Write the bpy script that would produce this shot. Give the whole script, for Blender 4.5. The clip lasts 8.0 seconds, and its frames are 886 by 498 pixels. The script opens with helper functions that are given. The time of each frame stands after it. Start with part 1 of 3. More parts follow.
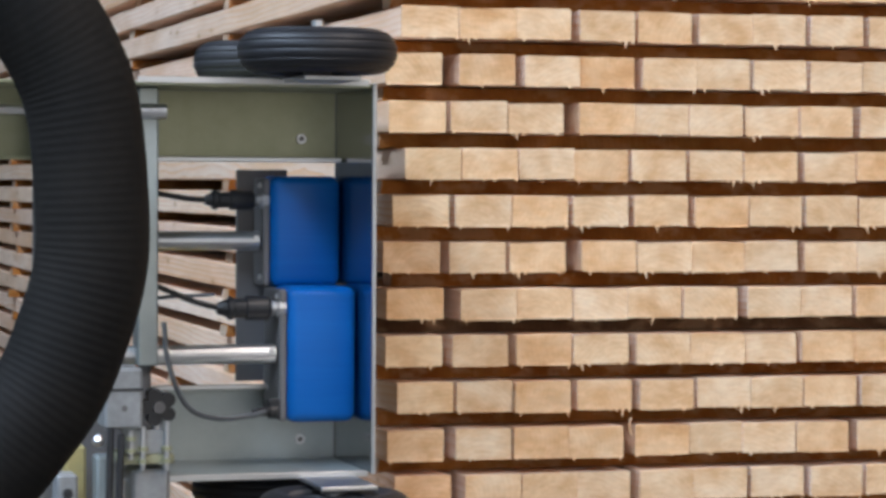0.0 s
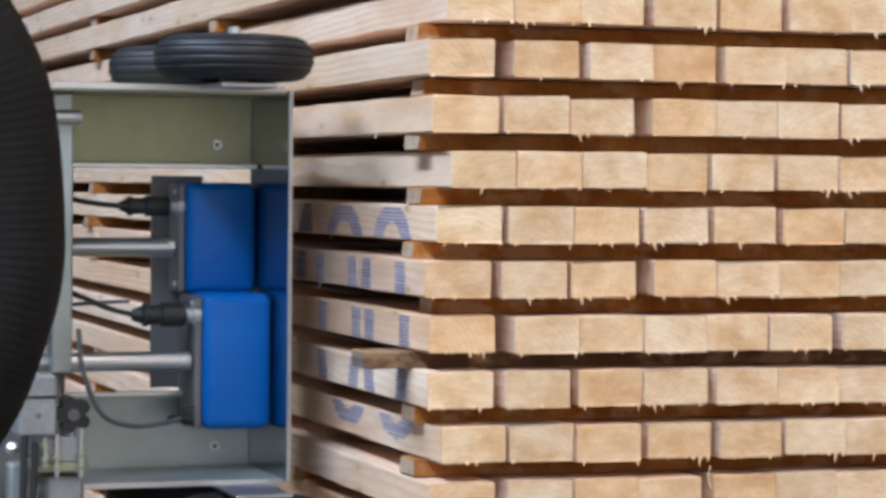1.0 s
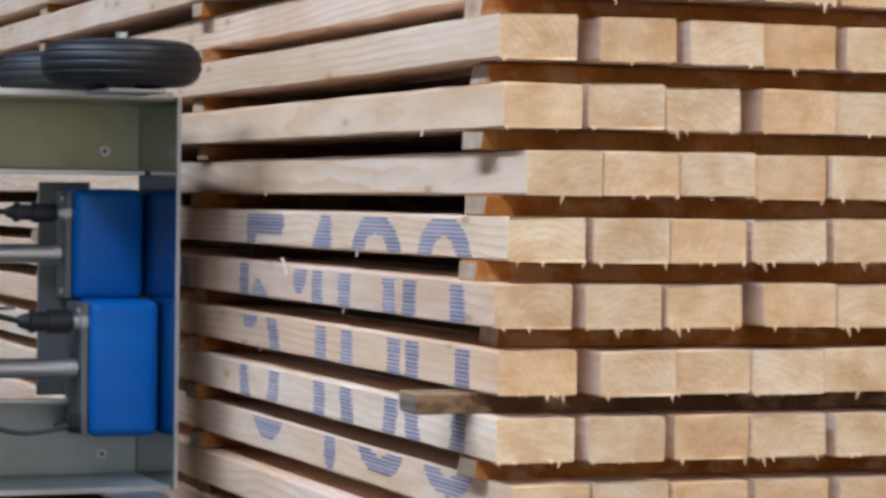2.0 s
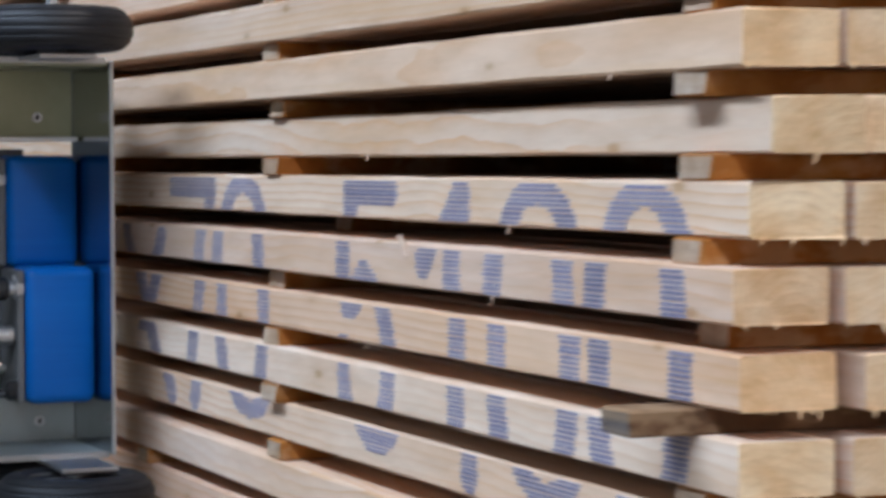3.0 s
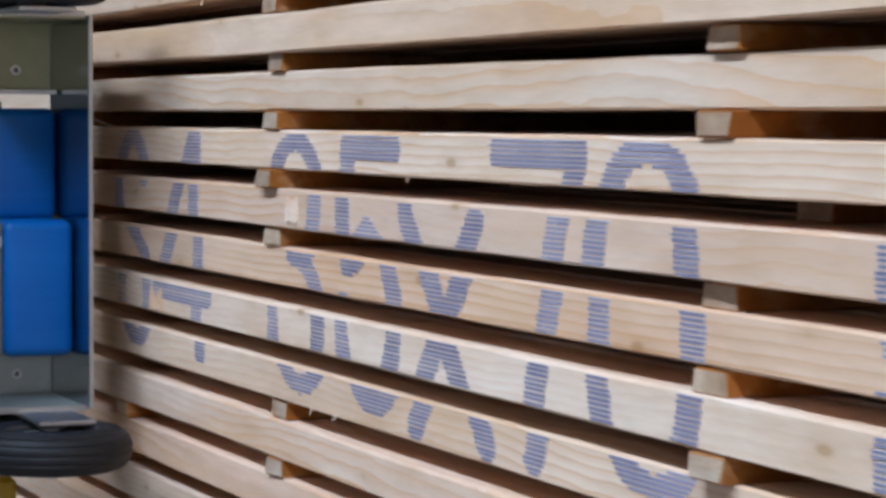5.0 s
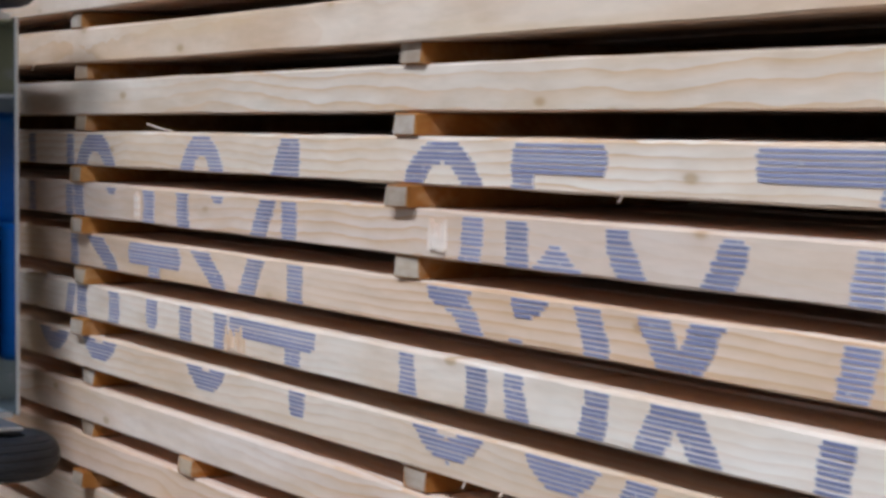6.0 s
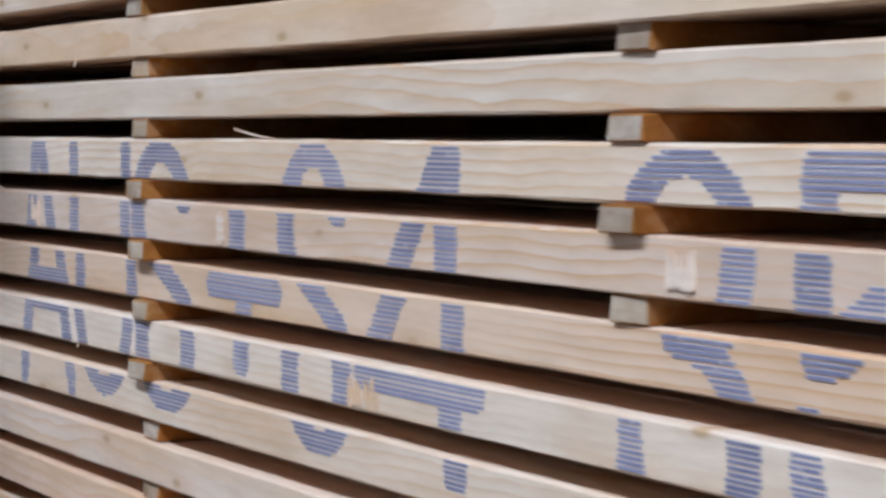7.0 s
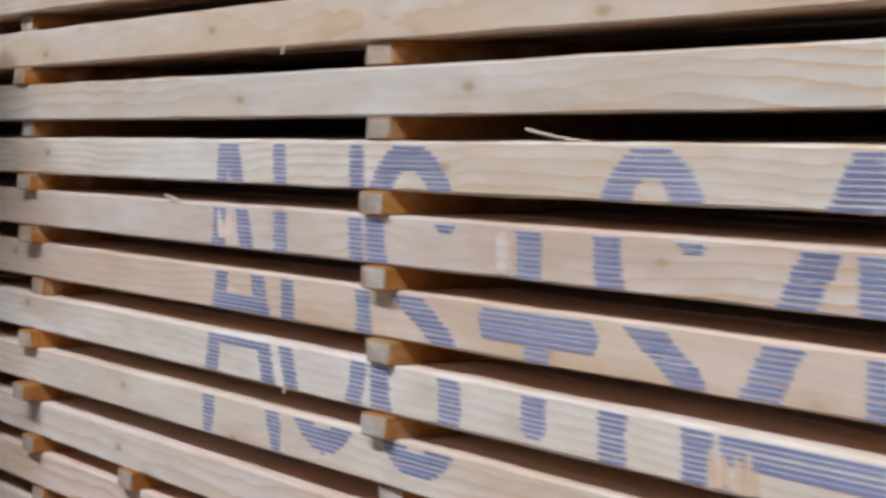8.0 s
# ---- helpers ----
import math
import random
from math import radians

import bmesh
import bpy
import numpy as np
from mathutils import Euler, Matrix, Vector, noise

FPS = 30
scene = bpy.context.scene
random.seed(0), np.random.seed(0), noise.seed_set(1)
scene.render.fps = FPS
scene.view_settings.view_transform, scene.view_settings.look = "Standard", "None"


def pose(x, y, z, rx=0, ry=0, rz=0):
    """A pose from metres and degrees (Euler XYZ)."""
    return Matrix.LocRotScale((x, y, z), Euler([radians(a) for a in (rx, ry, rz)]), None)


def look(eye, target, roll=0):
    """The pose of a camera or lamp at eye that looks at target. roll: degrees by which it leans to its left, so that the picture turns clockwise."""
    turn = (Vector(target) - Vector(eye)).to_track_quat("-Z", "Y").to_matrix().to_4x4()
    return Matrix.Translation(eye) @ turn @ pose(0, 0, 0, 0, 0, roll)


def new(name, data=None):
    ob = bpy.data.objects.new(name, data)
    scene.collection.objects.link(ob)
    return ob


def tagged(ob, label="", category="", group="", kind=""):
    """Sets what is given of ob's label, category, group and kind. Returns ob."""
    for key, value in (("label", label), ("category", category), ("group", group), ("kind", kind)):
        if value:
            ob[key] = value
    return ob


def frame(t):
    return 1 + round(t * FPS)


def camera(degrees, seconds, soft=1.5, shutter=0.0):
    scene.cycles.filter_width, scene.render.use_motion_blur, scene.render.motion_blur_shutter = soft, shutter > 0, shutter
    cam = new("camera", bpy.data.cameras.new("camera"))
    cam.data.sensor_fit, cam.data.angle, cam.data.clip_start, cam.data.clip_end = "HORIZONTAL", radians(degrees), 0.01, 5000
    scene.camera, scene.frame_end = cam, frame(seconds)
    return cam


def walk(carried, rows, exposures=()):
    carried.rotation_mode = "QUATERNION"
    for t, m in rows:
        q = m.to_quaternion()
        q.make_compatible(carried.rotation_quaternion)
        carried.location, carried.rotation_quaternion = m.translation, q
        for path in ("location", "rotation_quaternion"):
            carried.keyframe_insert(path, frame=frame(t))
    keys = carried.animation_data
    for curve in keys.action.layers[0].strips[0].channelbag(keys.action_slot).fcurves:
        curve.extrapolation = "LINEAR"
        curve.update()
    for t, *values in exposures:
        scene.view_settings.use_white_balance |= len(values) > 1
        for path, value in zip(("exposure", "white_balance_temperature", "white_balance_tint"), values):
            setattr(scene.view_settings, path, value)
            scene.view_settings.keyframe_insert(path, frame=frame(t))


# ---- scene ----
cam = camera(19.251, 8.0, soft=3.4, shutter=0.4)
PATH = [  # seconds; eye; yaw to the left of +X, pitch up, roll
    (0.0, -2.991, 0.808, 1.363, -16.23, -1.42, -0.32),
    (0.5, -2.996, 0.806, 1.369, -16.84, -1.38, -0.43),
    (0.8, -2.992, 0.810, 1.371, -17.46, -1.43, -0.50),
    (1.0, -2.988, 0.814, 1.372, -18.20, -1.42, -0.55),
    (1.2, -2.982, 0.805, 1.363, -18.70, -1.13, -0.78),
    (2.3, -2.995, 0.810, 1.364, -21.44, -1.30, -0.50),
    (2.5, -2.997, 0.815, 1.367, -22.22, -1.44, -0.33),
    (2.7, -2.996, 0.812, 1.366, -22.80, -1.55, -0.15),
    (2.8, -2.995, 0.810, 1.366, -22.72, -1.66, -0.05),
    (2.9, -2.993, 0.808, 1.365, -22.42, -1.82, 0.08),
    (3.0, -2.992, 0.803, 1.365, -21.83, -1.96, 0.20),
    (3.2, -2.995, 0.805, 1.362, -21.60, -2.38, 0.05),
    (3.5, -3.000, 0.802, 1.359, -21.32, -2.63, -0.12),
    (3.8, -2.996, 0.812, 1.359, -21.42, -2.85, 0.00),
    (4.0, -2.993, 0.818, 1.359, -21.72, -2.93, 0.05),
    (4.5, -3.006, 0.812, 1.364, -21.77, -3.15, 0.28),
    (4.7, -2.992, 0.808, 1.363, -22.00, -2.99, -0.03),
    (5.8, -2.991, 0.808, 1.363, -23.59, -2.84, 0.00),
    (6.0, -2.971, 0.815, 1.361, -24.22, -2.77, -0.19),
    (6.5, -2.994, 0.810, 1.358, -25.15, -2.63, -0.20),
    (7.0, -2.987, 0.803, 1.361, -25.89, -2.70, 0.20),
    (7.3, -2.992, 0.804, 1.362, -26.04, -2.72, 0.26),
    (7.5, -2.995, 0.804, 1.362, -25.82, -2.74, 0.29),
    (8.0, -2.990, 0.800, 1.363, -25.49, -2.76, 0.35),
]
TRAVEL = [ (0.0, 0.000), (0.5, 0.239), (1.0, 0.490), (1.2, 0.590), (2.3, 1.136), (2.5, 1.238), (2.7, 1.341), (2.9, 1.459), (3.0, 1.515), (3.2, 1.597), (3.5, 1.735), (4.0, 1.984), (4.5, 2.228), (4.7, 2.326), (5.8, 2.865), (6.0, 2.964), (6.5, 3.215), (7.0, 3.468), (7.5, 3.714), (8.0, 3.976) ]


def aim(x, y, z, yaw, pitch, roll):
    """A pose at x, y, z that looks along +X, turned left by yaw, up by pitch, leaning by roll."""
    a, b = radians(yaw), radians(pitch)
    way = Vector((math.cos(a) * math.cos(b), math.sin(a) * math.cos(b), math.sin(b)))
    eye = Vector((x, y, z))
    return look(eye, eye + way, -roll)


# the film camera closes its exposure a little once the bright board ends have passed
STOPS = [(0.0, 0.0), (1.0, 0.05), (2.3, -0.25), (3.0, -0.32), (4.6, -0.28), (6.0, -0.35), (8.0, -0.38)]
walk(cam, [(t, aim(*row)) for t, *row in PATH], STOPS)

# ---- light ----
scene.view_settings.exposure = 0.0
world = bpy.data.worlds.new("sky")
scene.world = world
world.use_nodes = True
wn = world.node_tree
sky = wn.nodes.new("ShaderNodeTexSky")
sky.sky_type, sky.sun_disc = "NISHITA", False
sky.sun_elevation, sky.sun_rotation = radians(38), radians(200)
wn.links.new(sky.outputs[0], wn.nodes["Background"].inputs[0])
wn.nodes["Background"].inputs[1].default_value = 0.08


def area(name, at, toward, sx, sy, watts, colour):
    lamp = bpy.data.lights.new(name, "AREA")
    lamp.shape, lamp.size, lamp.size_y, lamp.energy, lamp.color = "RECTANGLE", sx, sy, watts, colour
    ob = new(name, lamp)
    ob.matrix_world = look(at, toward)
    return ob


area("gate_daylight", (-8.7, -0.2, 2.3), (0, -0.2, 1.6), 5.6, 4.0, 72, (1.0, 0.93, 0.90))
area("window_daylight", (-2.6, 6.7, 3.0), (-1.6, 0, 1.5), 8.6, 2.6, 35, (0.66, 0.78, 1.0))
area("lamp_row_along", (-3.0, 3.0, 5.5), (-3.0, 2.2, 0), 9.5, 0.35, 905, (0.62, 0.772, 1.0))
area("lamp_row_across", (-3.0, -1.8, 5.5), (-2.6, -1.8, 0), 0.35, 5.0, 230, (1.0, 0.87, 0.79))

# ---- materials ----


def material(name):
    m = bpy.data.materials.new(name)
    m.use_nodes = True
    return m, m.node_tree.nodes, m.node_tree.links, m.node_tree.nodes["Principled BSDF"]


def ramp(nodes, stops):
    r = nodes.new("ShaderNodeValToRGB")
    els = r.color_ramp.elements
    while len(els) < len(stops):
        els.new(0.5)
    for e, (p, c) in zip(els, stops):
        e.position, e.color = p, (*c, 1)
    return r


def math_node(nodes, links, op, a, b=None):
    n = nodes.new("ShaderNodeMath")
    n.operation = op
    for i, v in enumerate((a, b)):
        if v is None:
            continue
        if isinstance(v, (int, float)):
            n.inputs[i].default_value = v
        else:
            links.new(v, n.inputs[i])
    return n.outputs[0]


def noise_node(nodes, links, vec, scale, detail=4.0, rough=0.55, stretch=None):
    if stretch:
        mp = nodes.new("ShaderNodeMapping")
        mp.inputs["Scale"].default_value = stretch
        links.new(vec, mp.inputs[0])
        vec = mp.outputs[0]
    n = nodes.new("ShaderNodeTexNoise")
    n.inputs["Scale"].default_value, n.inputs["Detail"].default_value = scale, detail
    n.inputs["Roughness"].default_value = rough
    links.new(vec, n.inputs["Vector"])
    return n.outputs[0]


def mix(nodes, links, fac, a, b, mode="MIX"):
    n = nodes.new("ShaderNodeMix")
    n.data_type, n.blend_type = "RGBA", mode
    for i, v in ((0, fac), (6, a), (7, b)):
        if isinstance(v, (int, float)):
            n.inputs[i].default_value = v
        elif isinstance(v, tuple):
            n.inputs[i].default_value = (*v, 1)
        else:
            links.new(v, n.inputs[i])
    return n.outputs[2]


def bump(nodes, links, bsdf, height, strength, dist):
    b = nodes.new("ShaderNodeBump")
    b.inputs["Strength"].default_value, b.inputs["Distance"].default_value = strength, dist
    links.new(height, b.inputs["Height"])
    links.new(b.outputs[0], bsdf.inputs["Normal"])


def shifted(nodes, links, amount):
    """Object coordinates, moved by the object's own random number."""
    tc, oi = nodes.new("ShaderNodeTexCoord"), nodes.new("ShaderNodeObjectInfo")
    cx = nodes.new("ShaderNodeCombineXYZ")
    r = oi.outputs["Random"]
    links.new(math_node(nodes, links, "MULTIPLY", r, amount), cx.inputs[0])
    links.new(math_node(nodes, links, "MULTIPLY", r, amount * 0.31), cx.inputs[1])
    links.new(math_node(nodes, links, "MULTIPLY", r, amount * 0.57), cx.inputs[2])
    add = nodes.new("ShaderNodeVectorMath")
    links.new(tc.outputs["Object"], add.inputs[0])
    links.new(cx.outputs[0], add.inputs[1])
    return tc.outputs["Object"], add.outputs[0], r


def wood(name, pale, mid, dark, ring_amount, knots, end):
    """Solid softwood: growth rings round a pith near the board, so that ends and sides agree."""
    m, N, L, bsdf = material(name)
    raw, vec, rnd = shifted(N, L, 41.0)
    sep = N.new("ShaderNodeSeparateXYZ")
    L.new(raw, sep.inputs[0])
    # pith, different for each board, wandering along the length
    wander = noise_node(N, L, vec, 1.0, 2.0, 0.5, (0.7, 4.0, 4.0) if not end else (1.3, 6.0, 6.0))
    wob = math_node(N, L, "MULTIPLY", math_node(N, L, "SUBTRACT", wander, 0.5), 0.05 if not end else 0.065)
    if not end:
        ripple = noise_node(N, L, vec, 1.0, 3.0, 0.6, (5.0, 9.0, 9.0))
        wob = math_node(N, L, "ADD", wob, math_node(N, L, "MULTIPLY", math_node(N, L, "SUBTRACT", ripple, 0.5), 0.012))
    r2 = math_node(N, L, "FRACT", math_node(N, L, "MULTIPLY", rnd, 17.3))
    py = math_node(N, L, "MULTIPLY", math_node(N, L, "SUBTRACT", rnd, 0.5), 0.10)
    pz = math_node(N, L, "SUBTRACT", math_node(N, L, "MULTIPLY", r2, 0.10), 0.07)
    dy = math_node(N, L, "ADD", math_node(N, L, "SUBTRACT", sep.outputs[1], py), wob)
    dz = math_node(N, L, "ADD", math_node(N, L, "SUBTRACT", sep.outputs[2], pz), wob)
    rad = math_node(N, L, "SQRT", math_node(N, L, "ADD", math_node(N, L, "MULTIPLY", dy, dy), math_node(N, L, "MULTIPLY", dz, dz)))
    ring = math_node(N, L, "FRACT", math_node(N, L, "MULTIPLY", rad, 160.0 if end else 135.0))
    ring = math_node(N, L, "POWER", ring, 2.5)
    blotch = noise_node(N, L, vec, 3.0, 5.0, 0.6, (1.0, 5.0, 5.0) if not end else (8.0, 7.0, 9.0))
    fine = noise_node(N, L, vec, 60.0, 4.0, 0.7, (0.15, 1.0, 1.0) if not end else (1.0, 1.0, 3.0))
    base = ramp(N, [(0.34, pale), (0.5, mid), (0.66, dark)])
    L.new(blotch, base.inputs[0])
    tone = ramp(N, [(0.0, (1.03, 1.03, 1.03)), (0.35, (0.93, 0.92, 0.90)), (0.65, (1.0, 0.96, 0.91)), (1.0, (0.95, 0.83, 0.71))])
    L.new(r2, tone.inputs[0])
    col = mix(N, L, 1.0, base.outputs[0], tone.outputs[0], "MULTIPLY")
    # each board's own tint, pale sapwood to reddish heartwood, and the strength of its figure
    tint = N.new("ShaderNodeObjectInfo")
    # the figure shows on some stretches of a board and fades on others
    figure = ramp(N, [(0.38, (0.2, 0.2, 0.2)), (0.60, (1, 1, 1))])
    L.new(noise_node(N, L, vec, 1.0, 2.0, 0.5, (1.5, 3.0, 5.0)), figure.inputs[0])
    fb = N.new("ShaderNodeRGBToBW")
    L.new(figure.outputs[0], fb.inputs[0])
    amount = math_node(N, L, "MULTIPLY", ring, math_node(N, L, "MULTIPLY", blotch if end else fb.outputs[0], ring_amount))
    amount = math_node(N, L, "MULTIPLY", amount, tint.outputs["Alpha"])
    late = (dark[0] * 0.8, dark[1] * 0.62, dark[2] * 0.42) if end else (dark[0] * 0.95, dark[1] * 0.76, dark[2] * 0.56)
    col = mix(N, L, amount, col, late)
    fr = ramp(N, [(0.3, (0.86, 0.83, 0.79)), (0.62, (1.05, 1.05, 1.05))])
    L.new(fine, fr.inputs[0])
    col = mix(N, L, 0.7, col, fr.outputs[0], "MULTIPLY")
    streak = noise_node(N, L, vec, 2.2, 3.0, 0.55, (0.8, 12.0, 20.0))
    sr = ramp(N, [(0.50, (0, 0, 0)), (0.62, (1, 1, 1))])
    L.new(streak, sr.inputs[0])
    sb = N.new("ShaderNodeRGBToBW")
    L.new(sr.outputs[0], sb.inputs[0])
    col = mix(N, L, math_node(N, L, "MULTIPLY", sb.outputs[0], math_node(N, L, "ADD", math_node(N, L, "MULTIPLY", r2, 0.35), 0.1)), col, (0.72, 0.47, 0.27))
    if knots:
        v = N.new("ShaderNodeTexVoronoi")
        v.inputs["Scale"].default_value = 1.0
        mp = N.new("ShaderNodeMapping")
        mp.inputs["Scale"].default_value = (8.0, 1.5, 22.0)
        L.new(vec, mp.inputs[0])
        L.new(mp.outputs[0], v.inputs["Vector"])
        kn = ramp(N, [(0.055, (1, 1, 1)), (0.09, (0.45, 0.45, 0.45)), (0.12, (0.2, 0.2, 0.2)), (0.30, (0, 0, 0))])
        L.new(v.outputs["Distance"], kn.inputs[0])
        bw = N.new("ShaderNodeRGBToBW")
        L.new(kn.outputs[0], bw.inputs[0])
        col = mix(N, L, math_node(N, L, "MULTIPLY", bw.outputs[0], 0.75), col, (0.46, 0.255, 0.12))
    col = mix(N, L, 1.0, col, tint.outputs["Color"], "MULTIPLY")
    L.new(col, bsdf.inputs["Base Color"])
    bsdf.inputs["Roughness"].default_value = 0.78
    bsdf.inputs["Specular IOR Level"].default_value = 0.12
    bump(N, L, bsdf, math_node(N, L, "ADD", fine, math_node(N, L, "MULTIPLY", ring, 0.3)), 0.22 if not end else 0.6, 0.001)
    return m


def surface(name, a, b, rough=0.5, metal=0.0, scale=30.0, bumpy=0.1, stretch=None, spec=0.5):
    """Paint, metal, plastic or rubber with grain and stains at two scales."""
    m, N, L, bsdf = material(name)
    raw, vec, rnd = shifted(N, L, 7.0)
    big = noise_node(N, L, vec, scale * 0.18, 3.0, 0.6, stretch)
    small = noise_node(N, L, vec, scale * 3, 4.0, 0.65, stretch)
    r = ramp(N, [(0.35, a), (0.68, b)])
    L.new(math_node(N, L, "ADD", math_node(N, L, "MULTIPLY", big, 0.7), math_node(N, L, "MULTIPLY", small, 0.3)), r.inputs[0])
    L.new(r.outputs[0], bsdf.inputs["Base Color"])
    L.new(math_node(N, L, "ADD", math_node(N, L, "MULTIPLY", math_node(N, L, "SUBTRACT", big, 0.5), 0.25), rough), bsdf.inputs["Roughness"])
    bsdf.inputs["Metallic"].default_value = metal
    bsdf.inputs["Specular IOR Level"].default_value = spec
    if bumpy:
        bump(N, L, bsdf, small, bumpy, 0.002)
    return m


SIDE = wood("softwood_side", (0.84, 0.685, 0.585), (0.79, 0.615, 0.50), (0.72, 0.515, 0.38), 1.0, True, False)
END = wood("softwood_end", (0.92, 0.725, 0.515), (0.86, 0.62, 0.395), (0.74, 0.475, 0.265), 0.35, False, True)
# warm light bounced about in the row gaps is put into the lath sides
STICK = wood("lath_wood_gap_bounce", (0.52, 0.225, 0.062), (0.42, 0.16, 0.036), (0.31, 0.105, 0.022), 0.4, False, False)
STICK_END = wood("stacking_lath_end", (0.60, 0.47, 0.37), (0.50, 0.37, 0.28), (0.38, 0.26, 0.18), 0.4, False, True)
OLD_STICK = wood("weathered_lath_wood", (0.27, 0.155, 0.09), (0.20, 0.11, 0.062), (0.13, 0.07, 0.04), 0.5, True, False)
OLD_END = wood("weathered_lath_end", (0.25, 0.21, 0.20), (0.19, 0.16, 0.15), (0.13, 0.105, 0.095), 0.4, False, True)
INK = surface("blue_violet_ink", (0.165, 0.155, 0.235), (0.31, 0.285, 0.39), 0.85, 0, 25, 0.0, None, 0.15)
BLEED = surface("ink_bleed_in_wood", (0.54, 0.46, 0.455), (0.68, 0.57, 0.52), 0.85, 0, 25, 0.0, None, 0.15)
STEEL = surface("brushed_steel", (0.30, 0.305, 0.315), (0.37, 0.375, 0.385), 0.13, 1.0, 20, 0.03, (1, 1, 0.1))
ZINC = surface("galvanised_sheet", (0.34, 0.345, 0.22), (0.47, 0.47, 0.32), 0.40, 0.4, 14, 0.05)
ALU = surface("aluminium", (0.55, 0.56, 0.57), (0.70, 0.70, 0.70), 0.38, 1.0, 25, 0.02, (1, 0.1, 1))
# lighter zinc, the blue reflection of the sky put into its colour
ZINC_BLUE = surface("zinc_sheet_sky_tint", (0.34, 0.38, 0.375), (0.46, 0.50, 0.49), 0.36, 0.5, 14, 0.05)
GREY = surface("grey_painted_steel", (0.12, 0.113, 0.11), (0.17, 0.16, 0.157), 0.5, 0.1, 18, 0.05)
BLUE = surface("blue_anodised_metal", (0.001, 0.09, 0.35), (0.002, 0.13, 0.44), 0.33, 0.0, 30, 0.05, (0.05, 0.05, 1.6), 0.25)
RUBBER = surface("black_rubber", (0.008, 0.008, 0.010), (0.020, 0.020, 0.023), 0.52, 0, 30, 0.2, None, 0.4)
PLASTIC = surface("black_plastic", (0.012, 0.012, 0.013), (0.022, 0.022, 0.024), 0.42, 0, 40, 0.05)
HOSE = surface("black_hose_rubber", (0.005, 0.005, 0.005), (0.016, 0.014, 0.012), 0.72, 0, 25, 0.1, None, 0.15)
CABLE = surface("grey_cable", (0.10, 0.11, 0.12), (0.16, 0.17, 0.18), 0.5, 0, 40, 0.05)
YELLOW = surface("yellow_paint", (0.46, 0.27, 0.012), (0.58, 0.37, 0.025), 0.45, 0, 12, 0.08)
OCHRE = surface("dirty_yellow_paint", (0.26, 0.22, 0.11), (0.46, 0.36, 0.13), 0.6, 0, 30, 0.2)
WHITE = surface("light_grey_casting", (0.22, 0.225, 0.225), (0.42, 0.43, 0.43), 0.42, 0.3, 40, 0.15)
CONCRETE = surface("concrete_floor", (0.11, 0.10, 0.09), (0.20, 0.185, 0.165), 0.75, 0, 3.0, 0.3)
PANEL = surface("wall_panel", (0.26, 0.29, 0.30), (0.34, 0.36, 0.37), 0.6, 0, 2.0, 0.05)
ROOF = surface("roof_sheet", (0.22, 0.22, 0.21), (0.30, 0.30, 0.29), 0.6, 0.2, 2.0, 0.05)

# ---- mesh tools ----


def part(name, bm, mat, parent, label="", smooth=False):
    """Link a bmesh as one mesh object under a thing or part."""
    me = bpy.data.meshes.new(name)
    bm.to_mesh(me)
    bm.free()
    for m in mat if isinstance(mat, (list, tuple)) else (mat,):
        me.materials.append(m)
    if smooth:
        for p in me.polygons:
            p.use_smooth = True
        me.set_sharp_from_angle(angle=radians(40))
    ob = new(name, me)
    if parent:
        ob.parent = parent
    return tagged(ob, label)


def box(x0, x1, y0, y1, z0, z1, bevel=0.0, bm=None, seg=1):
    bm = bm or bmesh.new()
    m = Matrix.LocRotScale(((x0 + x1) / 2, (y0 + y1) / 2, (z0 + z1) / 2), None, (abs(x1 - x0), abs(y1 - y0), abs(z1 - z0)))
    vs = bmesh.ops.create_cube(bm, size=1, matrix=m)["verts"]
    if bevel:
        es = {e for v in vs for e in v.link_edges}
        bmesh.ops.bevel(bm, geom=list(es), offset=bevel, segments=seg, affect="EDGES", profile=0.5)
    return bm


def rod(a, b, r, bm=None, n=20, r2=None):
    """A round bar from a to b."""
    bm = bm or bmesh.new()
    a, b = Vector(a), Vector(b)
    q = (b - a).to_track_quat("Z", "Y").to_matrix().to_4x4()
    bmesh.ops.create_cone(bm, cap_ends=True, segments=n, radius1=r, radius2=r if r2 is None else r2, depth=(b - a).length,
                          matrix=Matrix.Translation((a + b) / 2) @ q)
    return bm


def lathe(profile, centre, axis="z", n=40, bm=None):
    """Spin (radius, height) pairs about an axis through centre."""
    bm = bm or bmesh.new()
    rings = []
    for r, h in profile:
        ring = []
        for i in range(n):
            a = 2 * math.pi * i / n
            u, v = r * math.cos(a), r * math.sin(a)
            p = {"z": (u, v, h), "y": (u, h, v), "x": (h, u, v)}[axis]
            ring.append(bm.verts.new(Vector(centre) + Vector(p)))
        rings.append(ring)
    closed = profile[0] == profile[-1]
    pairs = list(zip(rings, rings[1:]))
    for p, q in pairs:
        for i in range(n):
            j = (i + 1) % n
            bm.faces.new((p[i], p[j], q[j], q[i]))
    if not closed:
        bm.faces.new(rings[0])
        bm.faces.new(rings[-1])
    bmesh.ops.recalc_face_normals(bm, faces=bm.faces)
    return bm


